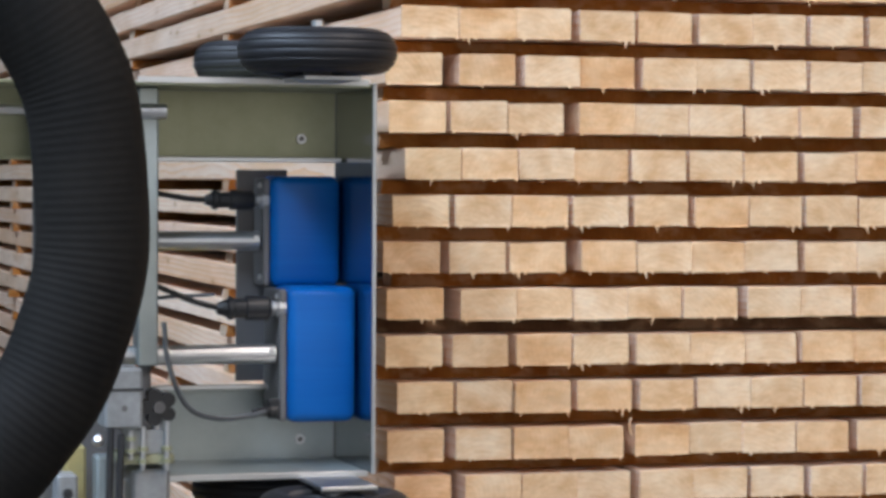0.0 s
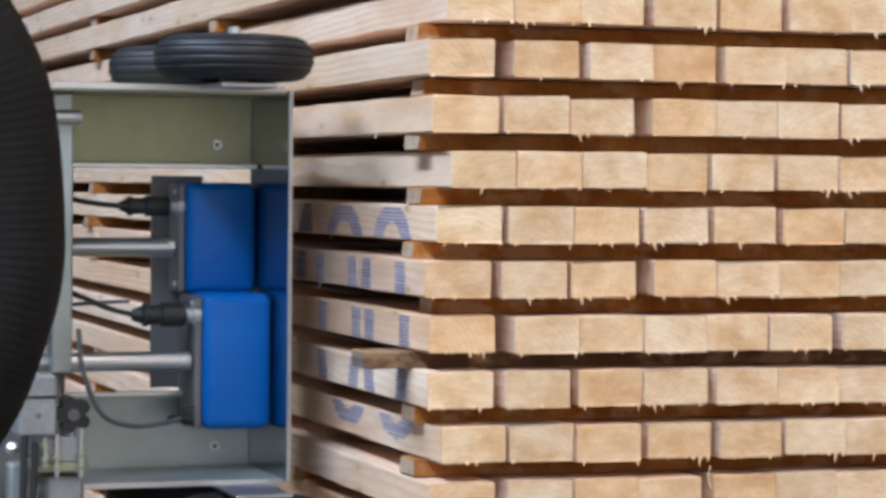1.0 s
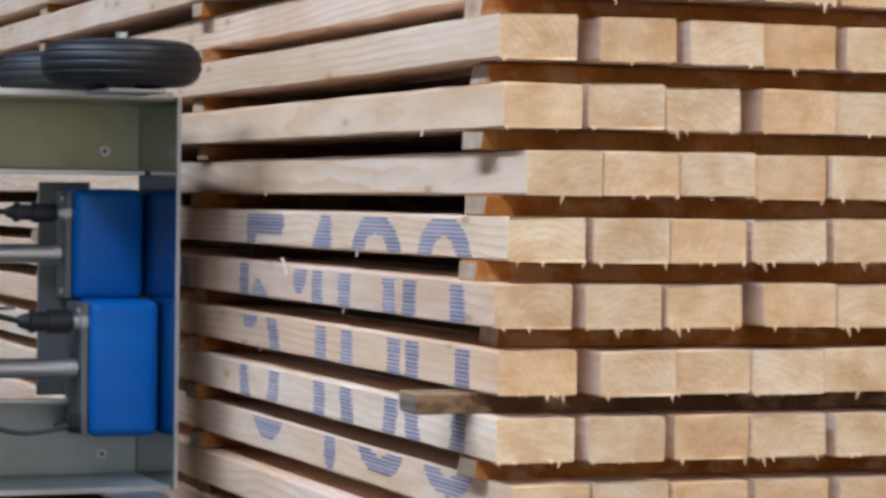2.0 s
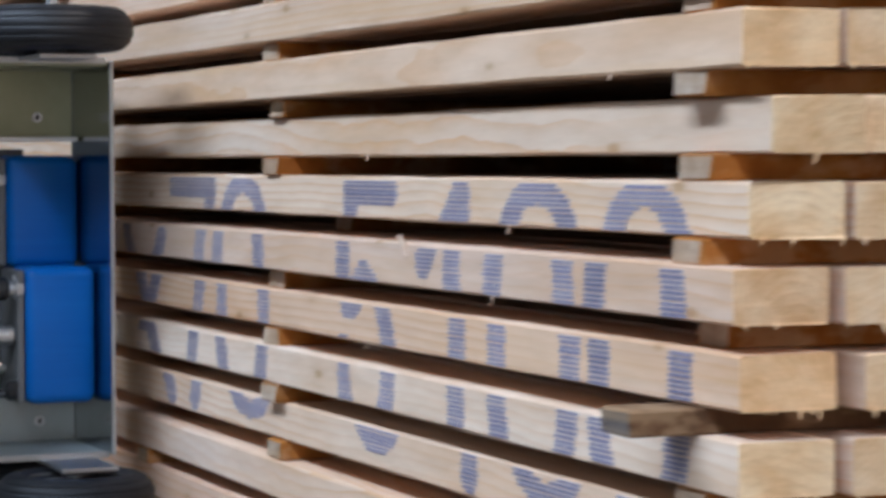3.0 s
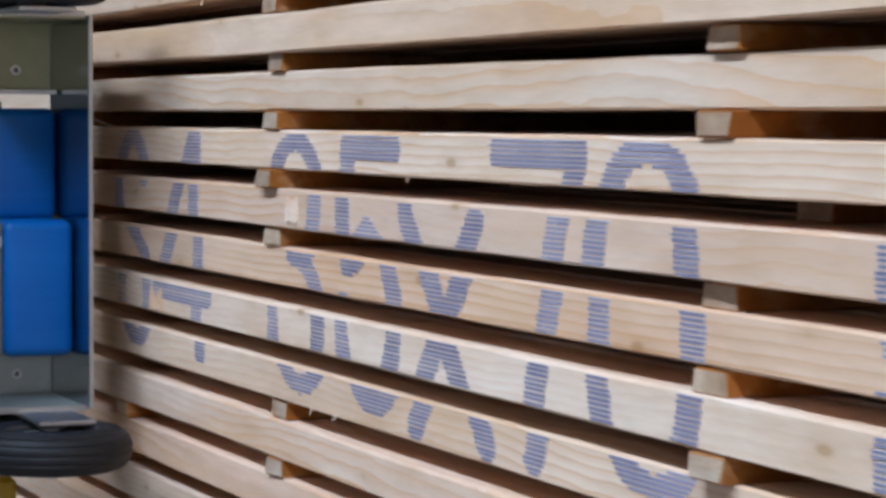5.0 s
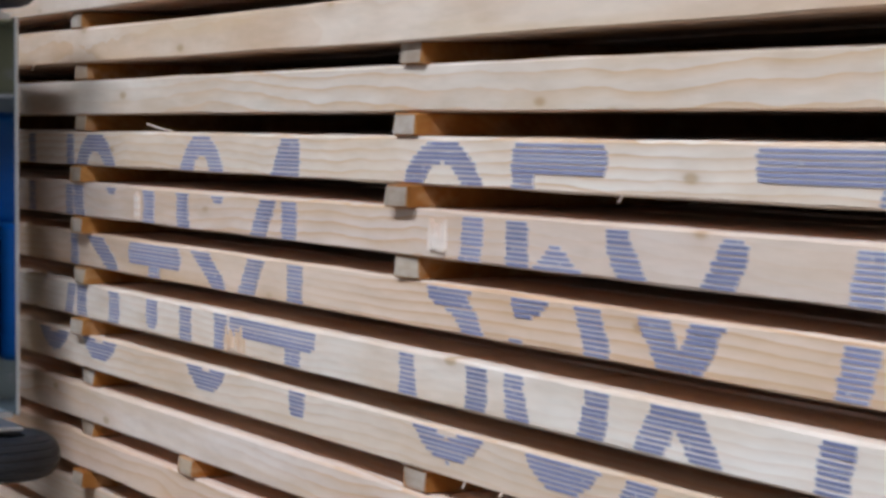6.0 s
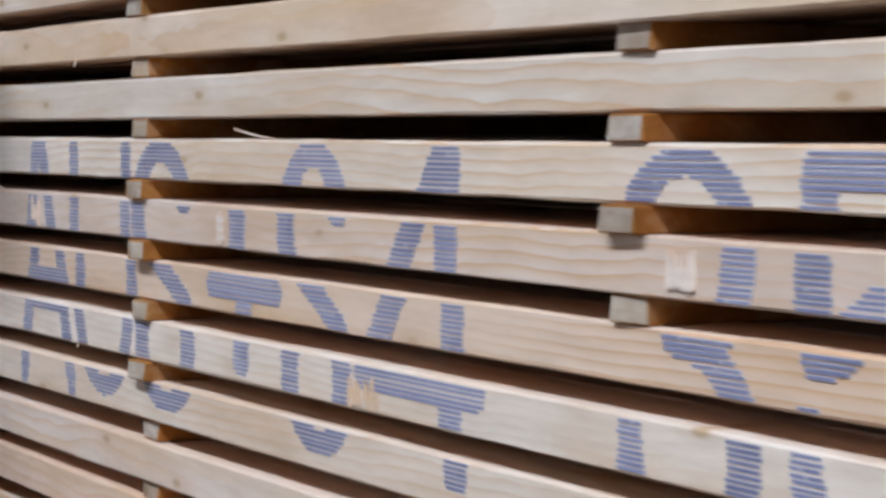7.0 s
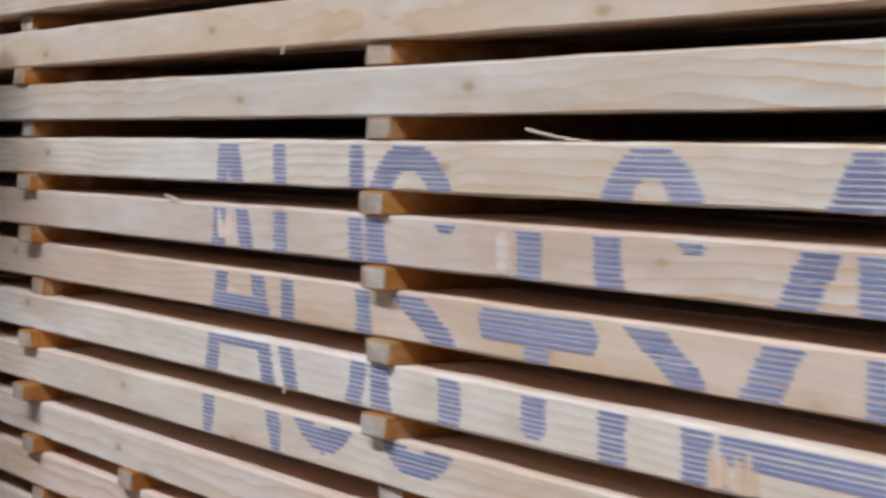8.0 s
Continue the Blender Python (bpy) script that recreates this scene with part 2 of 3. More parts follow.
def smooth_path(points, steps):
    """Catmull-Rom through points."""
    p = [Vector(q) for q in points]
    p = [2 * p[0] - p[1]] + p + [2 * p[-1] - p[-2]]
    out = []
    for i in range(1, len(p) - 2):
        for k in range(steps):
            t = k / steps
            a, b, c, d = p[i - 1:i + 3]
            out.append(0.5 * (2 * b + (c - a) * t + (2 * a - 5 * b + 4 * c - d) * t * t + (3 * b - a - 3 * c + d) * t ** 3))
    return out + [p[-2]]


def tube(points, radius, steps=10, n=12, ribs=None):
    """A cable or hose along points; ribs: (pitch, depth) of its corrugation."""
    bm = bmesh.new()
    path = smooth_path(points, steps)
    rings, run = [], 0.0
    ref = Vector((0.13, 0.2, 1)).normalized()
    for i, c in enumerate(path):
        way = (path[min(i + 1, len(path) - 1)] - path[max(i - 1, 0)]).normalized()
        if i:
            run += (c - path[i - 1]).length
        ref = (ref - way * ref.dot(way)).normalized() if abs(ref.dot(way)) < 0.99 else way.orthogonal().normalized()
        side = way.cross(ref)
        r = radius if not ribs else radius - ribs[1] * (0.5 + 0.5 * math.cos(2 * math.pi * run / ribs[0]))
        rings.append([bm.verts.new(c + r * (math.cos(a) * ref + math.sin(a) * side)) for a in (2 * math.pi * k / n for k in range(n))])
    for p, q in zip(rings, rings[1:]):
        for i in range(n):
            bm.faces.new((p[i], p[(i + 1) % n], q[(i + 1) % n], q[i]))
    bm.faces.new(rings[0])
    bm.faces.new(rings[-1])
    bmesh.ops.recalc_face_normals(bm, faces=bm.faces)
    return bm


def hexbolt(at, r, h, axis=(-1, 0, 0), bm=None):
    a = Vector(at)
    bm = rod(a, a + Vector(axis) * h, r, bm, 6)
    return rod(a, a + Vector(axis) * h * 0.25, r * 1.5, bm, 16)


def setting(name, bm, mat, label):
    return tagged(part(name, bm, mat, None), label, name.split("_")[0], kind="structure")


# ---- the hall ----
HX0, HX1, HY0, HY1, HZ = -9.0, 12.0, -6.0, 7.0, 6.0
setting("floor", box(HX0 - 0.3, HX1 + 0.3, HY0 - 0.3, HY1 + 0.3, -0.2, 0.0), CONCRETE, "worn grey concrete floor of a sawmill hall")
setting("ceiling", box(HX0 - 0.3, HX1 + 0.3, HY0 - 0.3, HY1 + 0.3, HZ, HZ + 0.2), ROOF, "pale trapezoid sheet roof of the hall")
setting("wall_east", box(HX1, HX1 + 0.25, HY0, HY1, 0, HZ), PANEL, "light grey panel wall of the hall")
setting("wall_south", box(HX0, HX1, HY0 - 0.25, HY0, 0, HZ), PANEL, "light grey panel wall of the hall")
wall = box(HX0, HX1, HY1, HY1 + 0.25, 0, 1.6)
box(HX0, HX1, HY1, HY1 + 0.25, 4.4, HZ, bm=wall)
box(HX0, -7.0, HY1, HY1 + 0.25, 1.6, 4.4, bm=wall)
box(1.8, HX1, HY1, HY1 + 0.25, 1.6, 4.4, bm=wall)
setting("wall_north", wall, PANEL, "light grey panel wall with a long window band")
wall = box(HX0 - 0.25, HX0, HY0, -3.1, 0, HZ)
box(HX0 - 0.25, HX0, 2.7, HY1, 0, HZ, bm=wall)
box(HX0 - 0.25, HX0, -3.1, 2.7, 4.5, HZ, bm=wall)
setting("wall_west", wall, PANEL, "light grey panel wall with a wide open gate")

# ---- the pack of boards ----
Z0 = 1.35          # top of the row that carries the upper edge of the marking
PITCH, THICK, WIDE, LONG = 0.056, 0.0372, 0.0702, 5.1
ROWS = range(-3, 17)
INSET = {1: -10, 2: 8, 3: 5, 4: -15, 5: 0, 6: 10, 7: 6, 8: 7, 9: -7, 10: 4, 11: -4}       # mm, outer edge of a row
GAPS = {1: (0, 0, 11, 4, 7, 0, 5), 2: (19, 10, 0, 10, 0, 3, 5), 3: (7, 0, 18, 0, 0, 5, 0, 13), 4: (0, 0, 0, 3, 5, 0, 9),
        5: (7, 0, 6, 8, 10, 0, 4), 6: (10, 5, 20, 0, 0, 0, 8), 7: (20, 0, 0, 0, 0, 13, 0, 4), 8: (9, 12, 0, 10, 0, 0, 7),
        9: (5, 0, 10, 8, 5, 0, 0, 5), 10: (13, 0, 0, 16, 0, 0, 0), 11: (17, 0, 0, 10, 0, 6)}  # mm, after each board
TINT = {1: (1.0, 0.95, 0.90), 2: (1.0, 0.98, 0.95), 3: (1.02, 1.0, 0.955), 4: (1.0, 0.975, 0.92), 5: (1.04, 1.02, 0.96), 6: (1.0, 0.95, 0.92), 7: (1.0, 0.90, 0.80),
        8: (1.06, 1.045, 0.995), 9: (1.02, 0.96, 0.87), 10: (1.05, 1.02, 1.0), 11: (1.02, 0.93, 0.88)}
SKEW = {4: 0.0055, 6: -0.0033, 7: -0.0039, 8: -0.0033, 9: 0.0013, 10: -0.0025}     # outer boards that don't lie quite square, radians
rng = random.Random(5)


def board_mesh(seed, bow=1.0):
    """A sawn softwood board along +X with eased edges, a slight bow, and a ragged sawn end."""
    g = random.Random(seed)
    bm = bmesh.new()
    c, n = 0.0016, 60
    hw, ht = WIDE / 2, THICK
    sect = [(-hw + c, 0), (hw - c, 0), (hw, c), (hw, ht - c), (hw - c, ht), (-hw + c, ht), (-hw, ht - c), (-hw, c)]
    ph, amp = g.uniform(0, 6.3), g.uniform(0.0004, 0.0014) * bow
    rings = []
    for i in range(n + 1):
        x = LONG * (i / n) ** 1.0
        by, bz = amp * math.sin(ph + x * 1.9), amp * 0.5 * math.sin(2 * ph + x * 2.6)
        ring = []
        for y, z in sect:
            e = g.uniform(-0.0012, 0.0012) if i in (0, n) else 0
            ring.append(bm.verts.new((x + e, y + by + g.uniform(-1, 1) * 0.0003, z + bz + g.uniform(-1, 1) * 0.0006)))
        rings.append(ring)
    for p, q in zip(rings, rings[1:]):
        for k in range(8):
            bm.faces.new((p[k], p[(k + 1) % 8], q[(k + 1) % 8], q[k]))
    for ring in (rings[0], rings[-1]):
        bm.faces.new(ring).material_index = 1
    # splinters left by the saw on the lower edge of the end
    for _ in range(g.randint(2, 6)):
        y, w, h = g.uniform(-hw, hw), g.uniform(0.0006, 0.0028), g.choice((0.002, 0.002, 0.003, 0.003, 0.004, 0.007)) * g.uniform(0.7, 1.3)
        lean = g.uniform(-0.6, 0.6) * h
        a = [bm.verts.new((-0.001 + dx, y + dy, 0.002)) for dx, dy in ((0, -w), (0, w), (0.0015, 0))]
        tip = bm.verts.new((-0.0015 - g.uniform(0, 0.002), y + lean, -h))
        for k in range(3):
            bm.faces.new((a[k], a[(k + 1) % 3], tip)).material_index = 1
        bm.faces.new(a).material_index = 1
    bmesh.ops.recalc_face_normals(bm, faces=bm.faces)
    me = bpy.data.meshes.new("board")
    bm.to_mesh(me)
    bm.free()
    me.materials.append(SIDE)
    me.materials.append(END)
    return me


pack = tagged(new("timber_pack"), "pack of pale sawn softwood boards marked in blue ink", "timber pack")
pack.location = (0, 0, 0)
BOARDS = [board_mesh(i) for i in range(14)]
STRAIGHT = [board_mesh(30 + i, 0.1) for i in range(5)]


def row_z(r):
    """Underside of row r."""
    return Z0 - (r - 5) * PITCH - THICK


outer, course = {}, {}      # the board on the marked side of each row; all boards of each row
last = -1
for r in ROWS:
    y = INSET.get(r, rng.randint(-9, 8)) / 1000
    gaps = list(GAPS.get(r, ()))
    while len(gaps) < 14:
        gaps.append(rng.choice((0, 0, 0, 5, 8, 12)))
    for k in range(14):
        pick = rng.choice([i for i in range(14) if i != last])
        last = pick
        b = new("board", STRAIGHT[r - 5] if k == 0 and 5 <= r <= 9 else BOARDS[pick])
        b.parent = pack
        b.location = (rng.uniform(-0.004, 0.005), y - WIDE / 2, row_z(r) + (rng.uniform(-0.0005, 0.001)))
        if k == 0:
            outer[r] = b
            course[r] = []
            b.rotation_euler.z = SKEW.get(r, 0.0)
            b.color = (*TINT.get(r, (1.0, 0.97, 0.93)), {3: 0.8, 4: 0.9, 5: 1.15, 6: 1.1, 8: 0.5, 9: 0.8}.get(r, 1.0))
            b.location.x = {4: -0.003, 6: 0.004}.get(r, rng.uniform(-0.001, 0.003))
        course[r].append(b)
        y -= WIDE + 0.0009 + gaps[k] / 1000


def lath_mesh(seed, side=None, end=None):
    """A stacking lath across the pack, along -Y."""
    g = random.Random(seed)
    bm = box(-0.022, 0.022, -1.10, 0, 0, PITCH - THICK - 0.0008, 0.0015)
    for v in bm.verts:
        v.co += Vector((g.uniform(-1, 1) * 0.0015, g.uniform(-1, 1) * 0.0015, 0))
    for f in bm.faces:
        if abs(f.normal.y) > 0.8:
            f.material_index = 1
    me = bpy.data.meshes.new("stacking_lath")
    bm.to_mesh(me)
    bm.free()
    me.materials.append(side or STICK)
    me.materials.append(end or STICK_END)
    return me


LATHS = [lath_mesh(i) for i in range(6)]
OLD_LATH = lath_mesh(9, OLD_STICK, OLD_END)
STATIONS = (0.077, 0.980, 1.873, 2.776, 3.690, 4.600)
# how far the end of a lath stands out of the pack, mm: row above it, station
OUT = {(3, 0): 2, (4, 0): 0, (5, 0): 5, (6, 0): -14, (7, 0): 58,
       (2, 1): 0, (3, 1): -5, (4, 1): 3, (5, 1): -75, (6, 1): -4, (7, 1): 2, (8, 1): 5, (9, 1): 0,
       (3, 2): -2, (4, 2): 2, (5, 2): 11, (6, 2): 1, (7, 2): -90, (8, 2): -85, (9, 2): -7, (10, 2): -1,
       (3, 3): 0, (4, 3): 0, (5, 3): 6, (6, 3): 6, (7, 3): 3, (8, 3): 5, (9, 3): -8,
       (3, 4): 9, (4, 4): 0, (5, 4): 6, (6, 4): 5, (7, 4): -8, (8, 4): 6, (9, 4): 14, (10, 4): 4}
EXTRA = {10: (0.55, 1.468, 2.42, 3.368, 4.25), 11: (0.62, 1.587, 2.48, 3.45)}


def lay_lath(r, x, out, turn=0.6):
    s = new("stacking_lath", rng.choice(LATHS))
    s.parent = pack
    s.location = (x, out, row_z(r) - (PITCH - THICK) + 0.0004)
    s.rotation_euler.z = radians(rng.uniform(-turn, turn))
    shade = rng.uniform(0.85, 1.1)
    s.color = (shade, shade, shade, 1)
    return s


for r in ROWS[:-1]:
    for i, x in enumerate(STATIONS):
        out = OUT.get((r, i), rng.choice((-12, -6, -3, 0, 2, 4))) / 1000
        s = lay_lath(r, x + rng.uniform(-0.003, 0.003), out)
        if out > 0.05:
            s.data = OLD_LATH
            tagged(s, "weathered grey-brown lath that sticks out")
    for x in EXTRA.get(r, ()):
        lay_lath(r, x, rng.choice((0.0, 0.004, 0.008)))


# ---- the marking, printed in fine horizontal lines ----
MARK = [("A", 3.165, 2.985), ("U", 2.985, 2.803), ("S", 2.797, 2.640), ("+", 2.613, 2.442), ("S", 2.437, 2.297), ("4", 2.290, 2.070),
        ("3", 1.885, 1.722), ("5", 1.690, 1.530), ("x", 1.528, 1.345), ("7", 1.345, 1.170), ("0", 1.163, 0.986),
        ("5", 0.775, 0.628), ("1", 0.568, 0.454), ("0", 0.420, 0.248), ("0", 0.231, 0.069)]
TOP, BOTTOM = Z0 - 0.001, Z0 - 0.249
LINE, STROKE = 0.0037, 0.0019
THIN = {"0": 0.009, "3": 0.009, "S": 0.0095, "U": 0.009}   # half height of the pen, else 0.0125


def arc(cx, cy, rx, ry, a0, a1, n=14, power=1.0):
    out = []
    for i in range(n + 1):
        a = radians(a0 + (a1 - a0) * i / n)
        c, s = math.cos(a), math.sin(a)
        out.append((cx + rx * math.copysign(abs(c) ** power, c), cy + ry * math.copysign(abs(s) ** power, s)))
    return out


# pen strokes of the stencil-like letters in a unit square
PEN = {
    "A": [[(-0.02, -0.04), (0.34, 1.0), (0.5, 1.0), (1.02, -0.04)], [(0.10, 0.41), (0.82, 0.41)], [(0.08, 0.325), (0.86, 0.325)]],
    "U": [[(0.0, 1.0)] + arc(0.5, 0.42, 0.5, 0.42, 180, 360) + [(1.0, 1.0)]],
    "S": [arc(0.5, 0.76, 0.5, 0.24, 10, 200, 18) + [(0.12, 0.60), (0.85, 0.43)] + arc(0.5, 0.24, 0.5, 0.24, 20, -200, 18)],
    "+": [[(0.0, 0.5), (1.0, 0.5)], [(0.5, 0.0), (0.5, 1.0)]],
    "4": [[(0.80, 0.0), (0.80, 1.0), (0.72, 1.0), (0.0, 0.28), (1.0, 0.28)]],
    "3": [arc(0.48, 0.76, 0.5, 0.24, 165, -80, 18) + [(0.4, 0.53)], [(0.4, 0.53)] + arc(0.48, 0.26, 0.52, 0.26, 80, -196, 18)],
    "5": [[(0.95, 1.0), (0.06, 1.0), (0.06, 0.535), (0.20, 0.55), (0.34, 0.60), (0.55, 0.675), (0.80, 0.60)] + arc(0.48, 0.31, 0.52, 0.31, 25, -190, 18)],
    "x": [[(0.0, 1.0), (1.0, 0.0)], [(0.0, 0.0), (1.0, 1.0)]],
    "7": [[(0.0, 1.0), (1.0, 1.0), (0.82, 0.72), (0.40, -0.04)]],
    "0": [arc(0.5, 0.5, 0.5, 0.5, 0, 360, 40, 0.72)],
    "1": [[(0.0, 0.74), (0.76, 1.0), (0.80, 1.0), (0.80, -0.04)]],
}


def spans(char, z, lo, hi, xa, xb):
    """Stretches along the board at the height z that the pen of a letter covers."""
    pen, wide = THIN.get(char, 0.0125), 0.0125 if char in "AU" else 0.0162
    lo, hi, a, b = lo + pen, hi - pen, xa - wide, xb + wide
    xs = np.arange(min(xa, xb), max(xa, xb), 0.0012)
    p = np.stack([xs / wide, np.full_like(xs, z / pen)], 1)
    inside = np.zeros(len(xs), bool)
    for line in PEN[char]:
        q = np.array([((a + (b - a) * u) / wide, (lo + (hi - lo) * v) / pen) for u, v in line])
        for s, e in zip(q, q[1:]):
            d = e - s
            k = np.clip(((p - s) @ d) / max(d @ d, 1e-9), 0, 1)
            inside |= np.linalg.norm(p - s - k[:, None] * d, axis=1) < 1
    edge = np.flatnonzero(np.diff(np.concatenate([[0], inside.astype(int), [0]])))
    return [(xs[i], xs[min(j, len(xs) - 1)]) for i, j in zip(edge[::2], edge[1::2])]


printed = []      # strokes, and how far the pack has run when the head above them prints
for r in range(5, 10):
    b = outer[r]
    zb = row_z(r)
    for char, xa, xb in MARK:
        lo, hi = (Z0 - 0.199, Z0 - 0.052) if char == "+" else (BOTTOM - 0.010, Z0 - 0.056) if char == "x" else (BOTTOM, TOP)
        strokes = []      # [bmesh, stretches of its newest line]
        k = math.ceil((zb + 0.002 - BOTTOM) / LINE)
        while BOTTOM + k * LINE < zb + THICK - 0.0018:
            zl = BOTTOM + k * LINE + rng.uniform(-0.00025, 0.00025)
            k += 1
            line = []
            for x0, x1 in spans(char, zl, lo, hi, xa, xb):
                x0, x1 = x0 + rng.uniform(-0.003, 0.001), x1 + rng.uniform(-0.001, 0.003)
                mine = next((s for s in strokes if any(a < x1 and x0 < e for a, e in s[1])), None)
                if mine is None:
                    mine = [bmesh.new(), []]
                    strokes.append(mine)
                line.append((mine, x0, x1))
                bm = mine[0]
                cuts = [x0, x1]
                if rng.random() < 0.15 and x1 - x0 > 0.02:
                    # a short break where the jet skipped
                    c = rng.uniform(x0 + 0.005, x1 - 0.005)
                    cuts = [x0, c - 0.0015, c + 0.0015, x1]
                for c0, c1 in zip(cuts[::2], cuts[1::2]):
                    h = STROKE / 2 * rng.uniform(0.75, 1.2)
                    box(c0 - b.location.x, c1 - b.location.x, WIDE / 2 - 0.0005, WIDE / 2 + 0.0008, zl - h - b.location.z, zl + h - b.location.z, bm=bm)
                n = len(bm.faces)
                box(x0 - 0.0006 - b.location.x, x1 + 0.0006 - b.location.x, WIDE / 2 - 0.0005, WIDE / 2 + 0.0005, zl - 0.00152 - b.location.z, zl + 0.00152 - b.location.z, bm=bm)
                bm.faces.ensure_lookup_table()
                for f in bm.faces[n:]:
                    f.material_index = 1
            for s in strokes:
                new_line = [(x0, x1) for m, x0, x1 in line if m is s]
                s[1] = new_line or s[1]
        for s in strokes:
            xs = [v.co.x for v in s[0].verts]
            ob = part("printed_stroke", s[0], (INK, BLEED), b, "striped blue-violet ink")
            tagged(ob, kind="stuff")
            printed.append((ob, b.location.x + (min(xs) + max(xs)) / 2 - (0.04 if r < 7 else -0.04)))


TORN = ((6, 3.095, 0.03), (6, 2.560, 0.016), (8, 2.275, 0.05), (6, 1.80, 0.03))      # row, place, length


def splinter(r, points, radius):
    part("splinter", tube([(x, WIDE / 2 + y, THICK + dz) for x, y, dz in points], radius, 6, 5), SIDE, outer[r])


splinter(5, [(2.45, -0.004, 0.0), (2.49, -0.002, 0.003), (2.53, 0.002, 0.0085)], 0.0009)
splinter(6, [(0.585, 0.001, -0.012), (0.588, 0.003, 0.0), (0.590, 0.006, 0.006)], 0.0022)
splinter(6, [(3.20, 0.000, -0.004), (3.22, 0.002, 0.002), (3.24, 0.004, 0.004)], 0.0010)

# a long sliver that stands up from a sawn end
b = min(course[10], key=lambda o: abs(o.location.y + 0.298))
y = -0.298 - b.location.y
part("splinter", tube([(-0.002, y - 0.004, THICK - 0.012), (-0.004, y, THICK), (-0.007, y - 0.001, THICK + 0.011)], 0.0012, 6, 5), END, b)
g = random.Random(12)
for r in range(2, 13):
    # fibres that hang from the lower edge
    for _ in range(1 + r % 2):
        x, h = g.uniform(0.15, 4.2), g.uniform(0.003, 0.006)
        bend = g.uniform(-0.004, 0.004)
        splinter(r, [(x, -0.001, -THICK + 0.003), (x + bend * 0.4, 0.001, -THICK - h * 0.3), (x + bend, 0.002, -THICK - h)], g.uniform(0.0006, 0.0010))


def torn_patch(r, x, wide):
    """Pale fibres torn up by a knife, lying upright on the face of a board."""
    bm = bmesh.new()
    for i in range(9):
        u, z0 = x + g.uniform(-0.5, 0.5) * wide, g.uniform(0.002, 0.012)
        z1, w = z0 + g.uniform(0.010, 0.022), g.uniform(0.002, 0.006)
        lean = g.uniform(-0.004, 0.004)
        base = [(u - w, z0), (u + w, z0 + g.uniform(-0.002, 0.002)), (u + w + lean, z1), (u - w * 0.5 + lean, z1 + 0.002)]
        low = [bm.verts.new((p, WIDE / 2 - 0.0008, q)) for p, q in base]
        top = [bm.verts.new((u + (p - u) * 0.7, WIDE / 2 + g.uniform(0.0012, 0.0028), q)) for p, q in base]
        bm.faces.new(top)
        for k in range(4):
            bm.faces.new((low[k], low[(k + 1) % 4], top[(k + 1) % 4], top[k]))
    bmesh.ops.recalc_face_normals(bm, faces=bm.faces)
    tagged(part("torn_patch", bm, SIDE, outer[r], "pale torn wood fibres"), kind="stuff").color = (1.1, 1.12, 1.14, 1)


for r, x, wide in TORN:
    torn_patch(r, x, wide)

# ---- conveyor under the pack ----
conv = tagged(new("chain_conveyor"), "low steel chain conveyor carrying the timber pack", "conveyor")
base = row_z(ROWS[-1])
for y in (-0.18, -0.9):
    part("chain_rail", box(-5.5, 7.5, y - 0.06, y + 0.06, base - 0.16, base - 0.004, 0.006), GREY, conv)
    for x in (-5.0, -2.5, 0.0, 2.5, 5.0, 7.0):
        part("support_leg", box(x - 0.05, x + 0.05, y - 0.05, y + 0.05, 0.0, base - 0.16, 0.004), GREY, conv)

# ---- the marking machine beside the pack ----
mach = tagged(new("marking_machine"), "inkjet marking machine with two blue print heads and guide wheels", "machine")
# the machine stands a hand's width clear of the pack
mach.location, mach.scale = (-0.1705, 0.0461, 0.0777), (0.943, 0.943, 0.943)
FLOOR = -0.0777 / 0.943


def z(mm):
    return Z0 + mm / 1000


# guard plate along the pack, with the slots of the heads behind it
part("guard_plate", box(0.024, 0.212, 0.0145, 0.0185, z(-334), z(132), 0.0008), STEEL, mach, "brushed steel guard plate")
part("plate_edge", box(0.0215, 0.0238, 0.0138, 0.0182, z(-334), z(132), 0.0006), ALU, mach)


def channel(name, z0, z1, lip_low, lip_high, mat, y1):
    bm = box(0.206, 0.210, 0.0195, y1, z0, z1)
    box(0.03 if lip_high else 0.17, 0.206, 0.0195, y1, z1 - 0.004, z1, 0.0008, bm=bm)
    box(0.03 if lip_low else 0.17, 0.206, 0.0195, y1, z0, z0 + 0.004, 0.0008, bm=bm)
    c = part(name, bm, mat, mach, "galvanised folded sheet cross member")
    ze = z0 if lip_low else z1
    part("front_edge", box(0.0275, 0.0297, 0.0215, min(y1, 0.30), ze - 0.0015, ze + 0.006, 0.0006), ALU, c, "bright folded edge")
    zl = z1 if lip_low else z0
    part("folded_lip", box(0.164, 0.1695, 0.0215, 0.27, zl - 0.001, zl + 0.005, 0.001), ALU, c, "bright cut edge")


channel("upper_channel", z(40), z(131), False, True, ZINC, 0.60)
channel("lower_channel", z(-336), z(-240), True, False, ZINC_BLUE, 0.30)
for zz in (69, -308):
    bo = part("bolt", lathe([(0.0032, -0.006), (0.0062, -0.006), (0.0062, 0.0), (0.0032, 0.0), (0.0032, -0.006)], (0.206, 0.064, z(zz)), "x", 18), ALU, mach)
    part("bolt_socket", rod((0.206, 0.064, z(zz)), (0.2035, 0.064, z(zz)), 0.0032, n=10), GREY, bo)
part("upright_post", box(0.08, 0.12, 0.266, 0.29, z(-205), z(126), 0.002), ZINC_BLUE, mach)
part("post_rod", rod((0.10, 0.279, z(-420)), (0.10, 0.279, z(-205)), 0.008, n=16), GREY, mach)
